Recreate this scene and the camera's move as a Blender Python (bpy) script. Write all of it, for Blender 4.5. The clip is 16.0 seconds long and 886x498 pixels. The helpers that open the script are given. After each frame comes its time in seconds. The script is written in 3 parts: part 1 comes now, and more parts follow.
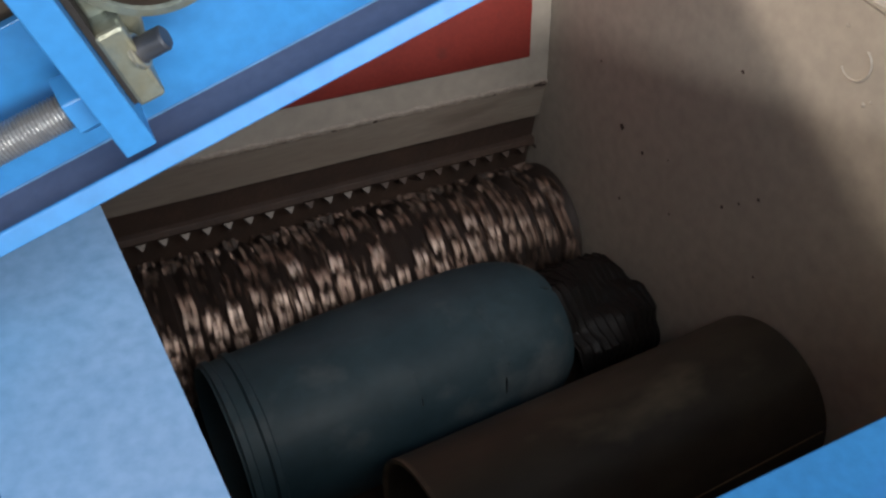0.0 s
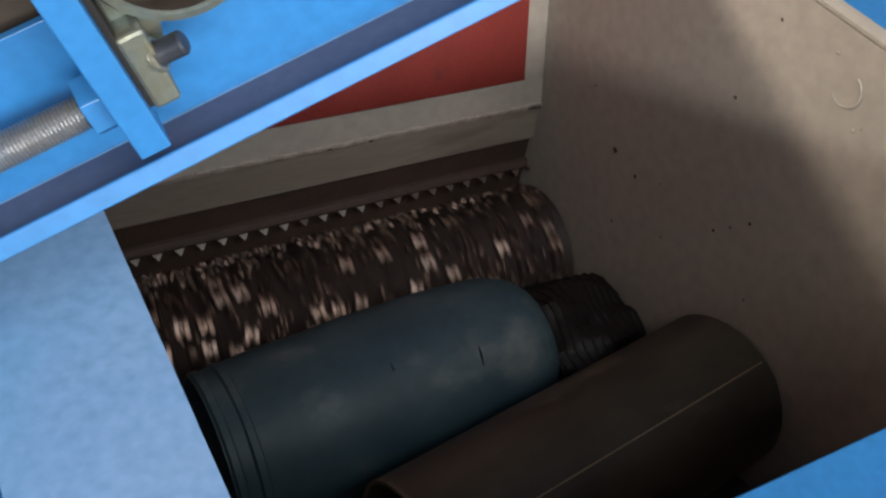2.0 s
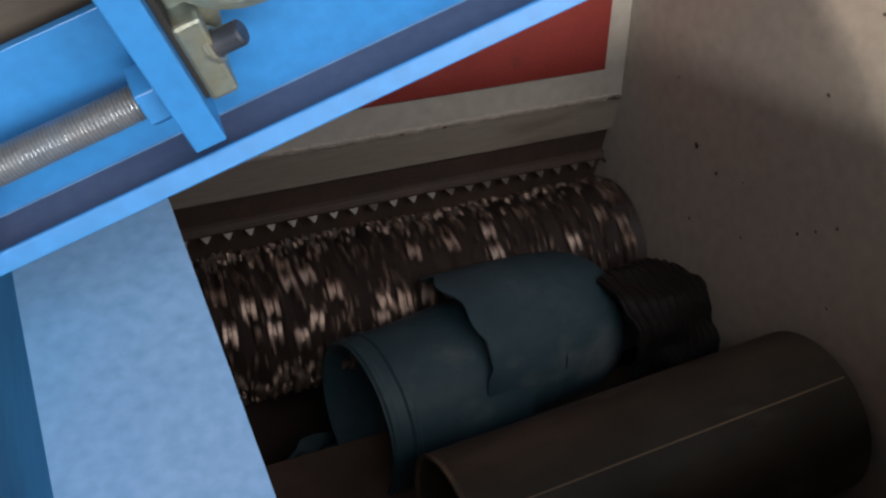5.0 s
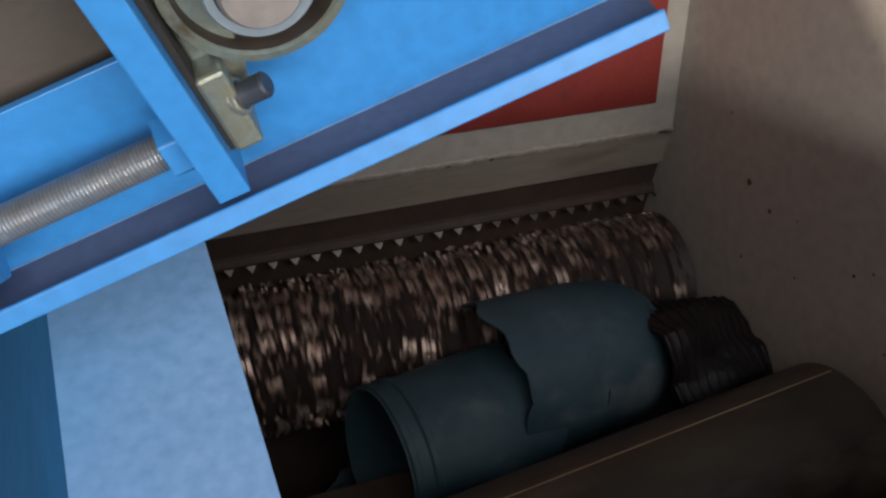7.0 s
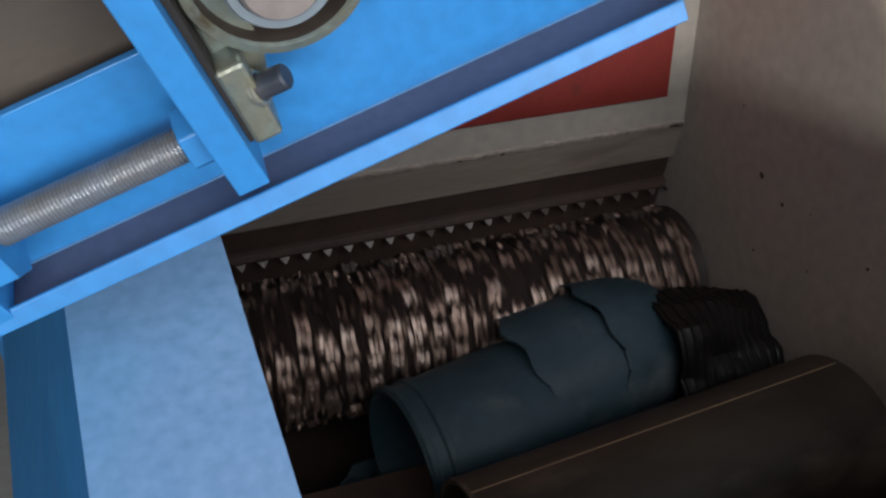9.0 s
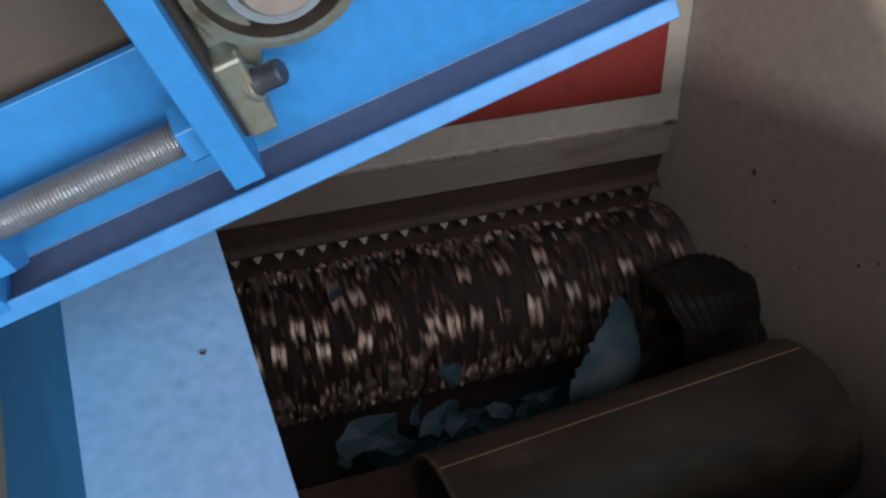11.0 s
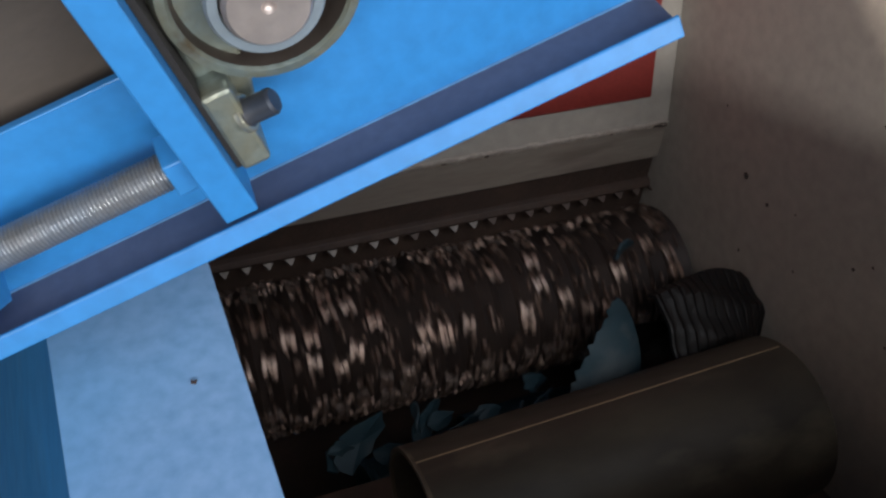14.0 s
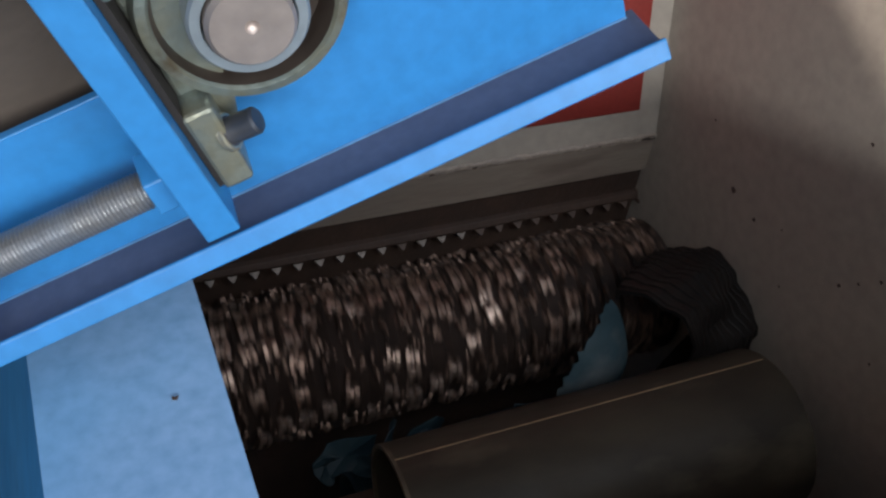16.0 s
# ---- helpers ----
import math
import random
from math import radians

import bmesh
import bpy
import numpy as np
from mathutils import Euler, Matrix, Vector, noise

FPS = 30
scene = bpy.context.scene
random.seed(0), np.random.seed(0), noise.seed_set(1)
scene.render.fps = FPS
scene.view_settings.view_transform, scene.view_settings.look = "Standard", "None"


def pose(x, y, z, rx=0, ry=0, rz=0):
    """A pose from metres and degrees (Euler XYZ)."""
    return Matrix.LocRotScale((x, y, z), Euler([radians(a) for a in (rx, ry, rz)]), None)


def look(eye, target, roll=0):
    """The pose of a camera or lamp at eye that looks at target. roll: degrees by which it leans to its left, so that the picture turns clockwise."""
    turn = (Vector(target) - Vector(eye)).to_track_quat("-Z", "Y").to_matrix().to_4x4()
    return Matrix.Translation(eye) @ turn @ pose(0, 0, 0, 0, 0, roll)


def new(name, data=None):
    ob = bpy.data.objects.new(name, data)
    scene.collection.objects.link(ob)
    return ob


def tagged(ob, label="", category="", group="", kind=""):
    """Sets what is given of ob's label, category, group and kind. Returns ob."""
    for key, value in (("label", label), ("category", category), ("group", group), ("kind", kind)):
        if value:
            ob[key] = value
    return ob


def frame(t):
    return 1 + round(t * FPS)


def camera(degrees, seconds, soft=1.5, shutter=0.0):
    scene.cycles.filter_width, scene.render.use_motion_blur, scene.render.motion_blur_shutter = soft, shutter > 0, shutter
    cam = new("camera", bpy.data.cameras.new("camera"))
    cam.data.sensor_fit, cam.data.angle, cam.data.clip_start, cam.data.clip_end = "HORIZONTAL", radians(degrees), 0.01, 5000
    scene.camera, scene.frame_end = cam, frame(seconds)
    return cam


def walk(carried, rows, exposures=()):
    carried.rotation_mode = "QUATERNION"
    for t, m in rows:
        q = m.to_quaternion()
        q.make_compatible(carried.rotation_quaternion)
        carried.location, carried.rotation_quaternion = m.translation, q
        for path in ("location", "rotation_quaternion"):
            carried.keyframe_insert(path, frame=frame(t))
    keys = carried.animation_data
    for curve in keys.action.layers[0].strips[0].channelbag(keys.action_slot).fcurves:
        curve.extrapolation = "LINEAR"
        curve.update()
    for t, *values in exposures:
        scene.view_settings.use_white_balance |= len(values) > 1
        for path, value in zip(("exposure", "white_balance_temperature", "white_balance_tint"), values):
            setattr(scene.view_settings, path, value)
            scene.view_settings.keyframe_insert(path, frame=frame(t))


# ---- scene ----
cam = camera(53.0, 16.0, soft=2.4, shutter=0.42)
PATH = [
    (0, (-1.096, -1.35, 2.878), (-0.334, -0.183, 1.444), 8.6),
    (0.5, (-1.107, -1.359, 2.874), (-0.32, -0.184, 1.459), 9.7),
    (1, (-1.109, -1.356, 2.88), (-0.305, -0.185, 1.472), 10.1),
    (1.5, (-1.113, -1.358, 2.882), (-0.298, -0.177, 1.488), 10.2),
    (2, (-1.113, -1.359, 2.876), (-0.313, -0.166, 1.484), 10.0),
    (2.5, (-1.115, -1.363, 2.873), (-0.341, -0.164, 1.472), 9.7),
    (3, (-1.122, -1.361, 2.87), (-0.365, -0.16, 1.461), 10.0),
    (3.5, (-1.12, -1.367, 2.869), (-0.38, -0.161, 1.455), 10.0),
    (4, (-1.111, -1.358, 2.864), (-0.401, -0.155, 1.433), 9.5),
    (6.5, (-1.074, -1.314, 2.868), (-0.512, -0.022, 1.449), 6.3),
    (7, (-1.071, -1.315, 2.868), (-0.524, -0.005, 1.458), 5.7),
    (7.5, (-1.071, -1.317, 2.866), (-0.532, -0.001, 1.46), 5.4),
    (8, (-1.075, -1.315, 2.866), (-0.542, 0.001, 1.457), 5.2),
    (8.5, (-1.077, -1.314, 2.866), (-0.55, -0.004, 1.449), 5.2),
    (9, (-1.077, -1.315, 2.866), (-0.55, -0.006, 1.449), 5.0),
    (11.5, (-1.079, -1.32, 2.869), (-0.535, -0.022, 1.448), 5.7),
    (12, (-1.079, -1.318, 2.865), (-0.529, -0.016, 1.451), 5.8),
    (12.5, (-1.082, -1.318, 2.865), (-0.529, -0.017, 1.45), 5.9),
    (13, (-1.087, -1.316, 2.862), (-0.532, -0.021, 1.443), 6.0),
    (13.5, (-1.08, -1.302, 2.863), (-0.524, -0.014, 1.438), 5.8),
    (14, (-1.077, -1.293, 2.868), (-0.513, -0.004, 1.447), 5.5),
    (14.5, (-1.067, -1.288, 2.875), (-0.481, 0.004, 1.465), 5.6),
    (15, (-1.065, -1.281, 2.874), (-0.459, 0.012, 1.474), 6.3),
    (15.5, (-1.07, -1.288, 2.872), (-0.464, 0.008, 1.475), 6.6),
    (16, (-1.072, -1.286, 2.871), (-0.481, 0.005, 1.463), 6.8),
]
walk(cam, [(t, look(eye, target, roll)) for t, eye, target, roll in PATH],
     exposures=((0.0, 0.30, 6720, 10), (1.5, 0.28, 6680, 10), (4.2, 0.14, 6600, 10), (6.5, 0.06, 6600, 10), (9.0, 0.03, 6350, 10), (16.0, 0.0, 6300, 10)))

# ---- light ----
# low soft sun from behind the back wall, and the sky
SUN_DIR = Vector((1.0, -1.5, -0.60)).normalized()
world = bpy.data.worlds.new("sky")
scene.world = world
world.use_nodes = True
wn = world.node_tree
bg = wn.nodes["Background"]
sky = wn.nodes.new("ShaderNodeTexSky")
sky.sky_type = "NISHITA"
sky.sun_disc = False
sky.sun_elevation = math.asin(-SUN_DIR.z)
sky.sun_rotation = math.atan2(-SUN_DIR.x, -SUN_DIR.y)
sky.dust_density = 3.0
wn.links.new(sky.outputs[0], bg.inputs[0])
bg.inputs[1].default_value = 0.18
sun = new("sun", bpy.data.lights.new("sun", "SUN"))
sun.data.energy = 5.4
sun.data.angle = radians(5)
sun.data.color = (1.0, 0.9, 0.8)
# added strip lamp in front; its height sets the shadow edge in the hopper
front_lamp = new("front_strip_lamp", bpy.data.lights.new("front_strip_lamp", "AREA"))
front_lamp.data.shape, front_lamp.data.size, front_lamp.data.size_y = "RECTANGLE", 10.0, 0.4
front_lamp.data.energy = 335
front_lamp.data.color = (1.0, 0.985, 0.96)
front_lamp.matrix_world = look((0.0, -5.0, 3.72), (0.1, 0, 2.0))
# added lamp below the unseen roof's open strip, lighting rotor, drum and tube
upper_lamp = new("upper_fill_lamp", bpy.data.lights.new("upper_fill_lamp", "AREA"))
upper_lamp.data.shape, upper_lamp.data.size, upper_lamp.data.size_y = "RECTANGLE", 6.0, 2.4
upper_lamp.data.energy = 175
upper_lamp.data.color = (1.0, 0.98, 0.95)
upper_lamp.matrix_world = look((-0.6, -4.7, 7.2), (-0.3, -0.4, 1.6))
sun.matrix_world = look(Vector((0, 0, 6)) - SUN_DIR, Vector((0, 0, 6)))


# ---- materials ----
def material(name, base, rough=0.5, metal=0.0, second=None, scale=8.0, bump=0.1, fine=120.0, stain=None, stain_scale=3.0,
             stain_at=0.62, stretch=(1, 1, 1), spec=0.5, pieces=0.0):
    """Paint or metal with variation at two scales, stains and a fine relief."""
    m = bpy.data.materials.new(name)
    m.use_nodes = True
    nt = m.node_tree
    b = nt.nodes["Principled BSDF"]
    b.inputs["Roughness"].default_value = rough
    b.inputs["Metallic"].default_value = metal
    b.inputs["Specular IOR Level"].default_value = spec
    co = nt.nodes.new("ShaderNodeTexCoord")
    mp = nt.nodes.new("ShaderNodeMapping")
    mp.inputs["Scale"].default_value = stretch
    nt.links.new(co.outputs["Object"], mp.inputs[0])

    def tex(s, detail=4.0):
        n = nt.nodes.new("ShaderNodeTexNoise")
        n.inputs["Scale"].default_value = s
        n.inputs["Detail"].default_value = detail
        nt.links.new(mp.outputs[0], n.inputs[0])
        return n.outputs[0]

    def ramp(v, lo, hi):
        r = nt.nodes.new("ShaderNodeMapRange")
        r.inputs[1].default_value, r.inputs[2].default_value = lo, hi
        nt.links.new(v, r.inputs[0])
        return r.outputs[0]

    def mix(fac, a, c):
        n = nt.nodes.new("ShaderNodeMix")
        n.data_type = "RGBA"
        nt.links.new(fac, n.inputs[0])
        for v, i in ((a, 6), (c, 7)):
            if isinstance(v, tuple):
                n.inputs[i].default_value = (*v, 1)
            else:
                nt.links.new(v, n.inputs[i])
        return n.outputs[2]

    second = second or tuple(c * 0.75 for c in base)
    col = mix(ramp(tex(scale), 0.35, 0.7), base, second)
    if stain:
        col = mix(ramp(tex(stain_scale, 8.0), stain_at, stain_at + 0.12), col, stain)
    grain = tex(fine, 3.0)
    col = mix(ramp(grain, 0.3, 1.6), col, tuple(c * 0.5 for c in base))
    if pieces:
        info = nt.nodes.new("ShaderNodeObjectInfo")
        col = mix(ramp(info.outputs["Random"], 0.0, 1.0 / pieces), col, second)
    nt.links.new(col, b.inputs["Base Color"])
    rr = nt.nodes.new("ShaderNodeMapRange")
    rr.inputs[3].default_value, rr.inputs[4].default_value = max(rough - 0.12, 0.05), min(rough + 0.15, 1)
    nt.links.new(tex(scale * 3), rr.inputs[0])
    nt.links.new(rr.outputs[0], b.inputs["Roughness"])
    bp = nt.nodes.new("ShaderNodeBump")
    bp.inputs["Strength"].default_value = bump
    bp.inputs["Distance"].default_value = 0.004
    nt.links.new(grain, bp.inputs["Height"])
    nt.links.new(bp.outputs[0], b.inputs["Normal"])
    return m


BLUE = material("blue_paint", (0.032, 0.205, 0.50), 0.36, second=(0.036, 0.22, 0.52), scale=5, bump=0.03, fine=90, stain=(0.04, 0.18, 0.48), stain_scale=6, stain_at=0.68)
# pale second tone paints the sky's cloudy reflection onto the worn blue
RIM_BLUE = material("worn_blue_sky_sheen", (0.12, 0.37, 0.72), 0.42, second=(0.31, 0.45, 0.68), scale=1.7, bump=0.008, fine=80)
BEIGE = material("beige_paint", (0.43, 0.38, 0.322), 0.5, second=(0.40, 0.355, 0.302), scale=4, bump=0.006, fine=35, stain=(0.385, 0.34, 0.285), stain_scale=4, stain_at=0.66)
# brown soil plus the shade below the weld seam, both in this colour
SOILED_SHADED = material("soiled_shaded_beige", (0.26, 0.21, 0.17), 0.6, second=(0.31, 0.26, 0.212), scale=5, bump=0.03, fine=50, stain=(0.19, 0.145, 0.115), stain_scale=7, stain_at=0.56, stretch=(0.35, 1, 2))
RED = material("red_paint", (0.26, 0.031, 0.023), 0.5, second=(0.215, 0.025, 0.019), scale=9, bump=0.05, stain=(0.16, 0.03, 0.025), stain_scale=14, stain_at=0.66)
DARK_STEEL = material("oily_dark_steel", (0.058, 0.038, 0.030), 0.55, 0.1, second=(0.085, 0.052, 0.038), scale=12, bump=0.3)
WEAR = material("worn_brown_steel", (0.31, 0.215, 0.17), 0.48, 0.8, second=(0.15, 0.10, 0.078), scale=30, bump=0.3, stain=(0.5, 0.39, 0.325), stain_scale=14, stain_at=0.66)
MATT_BLUE = material("matt_blue_paint", (0.030, 0.19, 0.46), 0.7, second=(0.034, 0.205, 0.48), scale=3, bump=0.0, fine=25, spec=0.12)
KNIFE = material("worn_steel", (0.14, 0.115, 0.10), 0.42, 0.6, second=(0.10, 0.085, 0.075), scale=40, bump=0.2, pieces=1.0)
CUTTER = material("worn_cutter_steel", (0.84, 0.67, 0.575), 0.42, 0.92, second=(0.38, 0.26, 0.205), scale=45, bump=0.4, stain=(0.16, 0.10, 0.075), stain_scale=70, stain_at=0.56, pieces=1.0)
ROTOR = material("rotor_steel", (0.042, 0.026, 0.020), 0.6, 0.1, second=(0.02, 0.013, 0.011), scale=25, bump=0.4)
CARDBOARD = material("brown_tube", (0.058, 0.048, 0.034), 0.5, second=(0.020, 0.016, 0.013), scale=7, bump=0.25, fine=40, stretch=(0.5, 1, 1), stain=(0.088, 0.074, 0.052), stain_scale=8, stain_at=0.56, spec=0.35)
FRAY = material("frayed_tube_edge", (0.12, 0.092, 0.06), 0.7, second=(0.05, 0.038, 0.027), scale=25)
SEAM = material("pale_seam", (0.28, 0.20, 0.12), 0.6, scale=30)
DRUM = material("blue_plastic", (0.022, 0.050, 0.066), 0.52, second=(0.045, 0.080, 0.098), scale=6, bump=0.15, fine=45, stain=(0.105, 0.125, 0.135), stain_scale=7, stain_at=0.56, stretch=(0.8, 1, 1), spec=0.35)
RUBBER = material("black_rubber", (0.006, 0.005, 0.005), 0.48, second=(0.012, 0.009, 0.008), scale=20, bump=0.6, fine=60, spec=0.35)
ZINC = material("zinc_plate", (0.50, 0.43, 0.30), 0.35, 0.8, second=(0.34, 0.36, 0.30), scale=25, bump=0.25, fine=200)
CAST = material("yellow_zinc_casting", (0.29, 0.26, 0.165), 0.38, 0.6, second=(0.20, 0.27, 0.28), scale=22, bump=0.25, fine=160, stain=(0.13, 0.09, 0.05), stain_scale=30, stain_at=0.62)
STEEL = material("turned_steel", (0.52, 0.44, 0.40), 0.38, 0.7, second=(0.42, 0.35, 0.31), scale=14, bump=0.1, stretch=(1, 1, 1))
RING = material("blue_grey_ring", (0.40, 0.46, 0.50), 0.35, 0.6, scale=20)
SEAL = material("dark_bearing_seal", (0.15, 0.115, 0.095), 0.33, 0.6, second=(0.07, 0.055, 0.045), scale=18)
BOLT = material("dull_bolt_steel", (0.045, 0.052, 0.068), 0.38, 0.45, second=(0.10, 0.10, 0.11), scale=40, bump=0.1)
GAP_SHADE = material("gap_shade", (0.02, 0.016, 0.014), 0.7)
ROD = material("threaded_zinc", (0.34, 0.39, 0.46), 0.36, 0.7, second=(0.36, 0.34, 0.32), scale=20, bump=0.1)
BELT = material("dusty_brown_belt", (0.078, 0.060, 0.047), 0.75, second=(0.018, 0.014, 0.011), scale=4, bump=0.1, stretch=(0.6, 1, 1.5))
CONCRETE = material("concrete", (0.28, 0.27, 0.25), 0.85, second=(0.22, 0.21, 0.20), scale=1.5, bump=0.2, fine=40)
SHEET = material("grey_sheet", (0.30, 0.30, 0.29), 0.6, scale=0.8, bump=0.05)
# flange's shade put into the colour with a dust tint: darker blue-grey
DUSTY_SHADED = material("dusty_shaded_blue_grey", (0.085, 0.105, 0.175), 0.6, second=(0.065, 0.08, 0.14), scale=9, bump=0.08)
DIRT_AND_FLANK = material("brown_dirty_and_flank_steel", (0.10, 0.065, 0.05), 0.6, 0.1, second=(0.06, 0.04, 0.03), scale=9, bump=0.3)
PALE = material("pale_highlight_blue", (0.14, 0.31, 0.56), 0.4, scale=30)
DENT = material("dark_spot", (0.075, 0.05, 0.042), 0.6)
WELD = material("weld_bead", (0.44, 0.37, 0.31), 0.5, bump=0.6, fine=200, scale=60)


# ---- mesh helpers ----
def box_bm(x0, x1, y0, y1, z0, z1, bevel=0.0, bm=None):
    own = bm is None
    bm = bm or bmesh.new()
    vs = [bm.verts.new((x, y, z)) for x in (x0, x1) for y in (y0, y1) for z in (z0, z1)]
    faces = [bm.faces.new([vs[i] for i in f]) for f in ((0, 1, 3, 2), (4, 6, 7, 5), (0, 4, 5, 1), (2, 3, 7, 6), (0, 2, 6, 4), (1, 5, 7, 3))]
    if bevel:
        es = list({e for f in faces for e in f.edges})
        bmesh.ops.bevel(bm, geom=es, offset=bevel, segments=2, affect="EDGES", profile=0.5)
    return bm


def prism_bm(outline, d0, d1, axis="y", bevel=0.0, bm=None):
    """A plane outline pushed through from d0 to d1 along an axis."""
    bm = bm or bmesh.new()
    place = {"y": lambda a, b, d: (a, d, b), "x": lambda a, b, d: (d, a, b), "z": lambda a, b, d: (a, b, d)}[axis]
    lo = [bm.verts.new(place(a, b, d0)) for a, b in outline]
    hi = [bm.verts.new(place(a, b, d1)) for a, b in outline]
    n = len(outline)
    fs = [bm.faces.new(lo), bm.faces.new(hi[::-1])]
    for i in range(n):
        fs.append(bm.faces.new((lo[i], hi[i], hi[(i + 1) % n], lo[(i + 1) % n])))
    bmesh.ops.recalc_face_normals(bm, faces=fs)
    if bevel:
        es = list({e for f in fs for e in f.edges})
        bmesh.ops.bevel(bm, geom=es, offset=bevel, segments=2, affect="EDGES", profile=0.5)
    return bm


def lathe_bm(profile, axis="x", seg=48, a0=0.0, a1=360.0, closed=False, wobble=None):
    """Turns (along, radius) pairs about an axis; closed joins the last pair to the first."""
    bm = bmesh.new()
    full = a1 - a0 >= 360
    steps = seg if full else seg + 1
    rings = []
    for j in range(steps):
        a = radians(a0 + (a1 - a0) * j / seg)
        ring = []
        for d, r in profile:
            rr = r * (wobble(d, a) if wobble else 1.0)
            c, s = rr * math.cos(a), rr * math.sin(a)
            ring.append(bm.verts.new({"x": (d, c, s), "y": (c, d, s), "z": (c, s, d)}[axis]))
        rings.append(ring)
    n = len(profile)
    for j in range(seg if full else steps - 1):
        p, q = rings[j], rings[(j + 1) % steps]
        for i in range(n if closed else n - 1):
            k = (i + 1) % n
            if profile[i][1] < 1e-6 and profile[k][1] < 1e-6:
                continue
            bm.faces.new((p[i], p[k], q[k], q[i]))
    if closed and not full:
        bm.faces.new(rings[0])
        bm.faces.new(rings[-1][::-1])
    bmesh.ops.remove_doubles(bm, verts=bm.verts, dist=1e-6)
    bmesh.ops.recalc_face_normals(bm, faces=bm.faces)
    return bm


def mesh_of(name, bm, mat, smooth=False, turn=None):
    if turn is not None:
        bm.transform(turn)
    me = bpy.data.meshes.new(name)
    bm.to_mesh(me)
    bm.free()
    me.materials.append(mat)
    if smooth:
        for p in me.polygons:
            p.use_smooth = True
        me.set_sharp_from_angle(angle=radians(35))
    return me


def thing(name, bm, mat, label, category, smooth=False, kind="", group="", turn=None):
    return tagged(new(name, mesh_of(name, bm, mat, smooth, turn)), label, category, group, kind)


def part(name, bm, mat, parent, label="", smooth=False, turn=None):
    ob = new(name, mesh_of(name, bm, mat, smooth, turn))
    ob.parent = parent
    return tagged(ob, label)


def empty(name, label, category, m=None, group=""):
    ob = tagged(new(name), label, category, group)
    if m is not None:
        ob.matrix_world = m
    return ob


# ---- ground ----
thing("ground", box_bm(-60, 60, -60, 60, -0.3, 0.0), CONCRETE, "grey concrete yard floor round the machine", "ground", kind="structure")

# ---- unseen shed, added to shape the light ----
# blocks light except from the front and a rear gap that trims the sun
bm = box_bm(-10, 10, -1.0, 9, 7.8, 8.0)
for x0, x1, y0, y1 in ((-10, -4.0, -5.5, -1.0), (3.0, 10, -5.5, -1.0)):
    box_bm(x0, x1, y0, y1, 7.8, 8.0, bm=bm)
thing("ceiling", bm, SHEET, "unseen grey sheet-metal roof with an open strip, added to shape the light", "roof", kind="structure")
thing("wall_shed_west", box_bm(-10.2, -10, -5.5, 9, 0, 7.8), SHEET, "unseen grey sheet-metal wall, added to block light", "wall", kind="structure")
thing("wall_shed_east", box_bm(10, 10.2, -5.5, 9, 0, 7.8), SHEET, "unseen grey sheet-metal wall, added to block light", "wall", kind="structure")
thing("wall_shed_rear_west", box_bm(-10, -6.3, 8.8, 9, 0, 7.8), SHEET, "unseen grey sheet-metal rear wall, added to trim the sun", "wall", kind="structure")
thing("wall_shed_rear_east", box_bm(-3.2, 10, 8.8, 9, 0, 7.8), SHEET, "unseen grey sheet-metal rear wall, added to trim the sun", "wall", kind="structure")
thing("wall_shed_rear_sill", box_bm(-6.3, -3.2, 8.8, 9, 0, 4.2), SHEET, "unseen grey sheet-metal wall below the rear gap, added to trim the sun", "wall", kind="structure")

# ---- hopper ----
# inner width x -1.035..0, depth y -1.18..0, rim at z 2.298; the rotor lies along x
XL, YN, ZR = -1.035, -1.18, 2.298
LEAN = 0.25            # outward lean of the back wall above its weld seam at z 1.7


def back_y(z):
    return LEAN * max(z - 1.7, 0.0)


wall_back = thing("wall_back", prism_bm([(0.0, 1.7), (back_y(2.42), 2.42), (back_y(2.42) + 0.05, 2.42), (0.05, 1.7)], -1.105, -0.001, "x"),
                  BEIGE, "beige painted steel back wall of the hopper", "wall", kind="structure")
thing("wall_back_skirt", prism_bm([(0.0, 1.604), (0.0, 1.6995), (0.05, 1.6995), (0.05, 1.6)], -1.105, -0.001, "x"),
      SOILED_SHADED, "soiled beige steel skirt plate above the rotor, shade in its colour", "wall", kind="structure")
wall_lower = thing("wall_back_lower", box_bm(-1.105, -0.001, 0.012, 0.05, 1.0, 1.598), DARK_STEEL, "oily dark steel plate below the back wall", "wall", kind="structure")
thing("wall_right", box_bm(0.0, 0.05, YN, 0.06, 0.9, 2.282, 0.0), BEIGE, "beige painted steel side wall with specks and dents", "wall", kind="structure")
thing("wall_right_upper", prism_bm([(0.0605, 1.90), (0.0605, 2.282), (0.16, 2.282)], 0.0, 0.05, "x"), BEIGE, "beige painted steel corner of the side wall", "wall", kind="structure")
thing("wall_left", box_bm(-1.112, -1.106, YN, 0.06, 0.9, 2.29), BEIGE, "beige painted inner side wall", "wall", kind="structure")
thing("wall_front", box_bm(XL, 0.0, YN - 0.006, YN, 1.2, 2.29), BEIGE, "beige painted inner front wall", "wall", kind="structure")
# chute floor sloping to the rotor
CH = [(YN, 1.486), (-0.435, 1.30), (-0.435, 1.27), (YN, 1.456)]
thing("chute_floor", prism_bm(CH, XL, 0.0, "x"), DIRT_AND_FLANK, "brown dirty steel chute floor sloping to the rotor", "floor", kind="structure")
thing("floor_below", box_bm(XL, 0.0, YN, 0.012, 0.85, 0.89), DARK_STEEL, "dark steel bottom below the rotor", "floor", kind="structure")

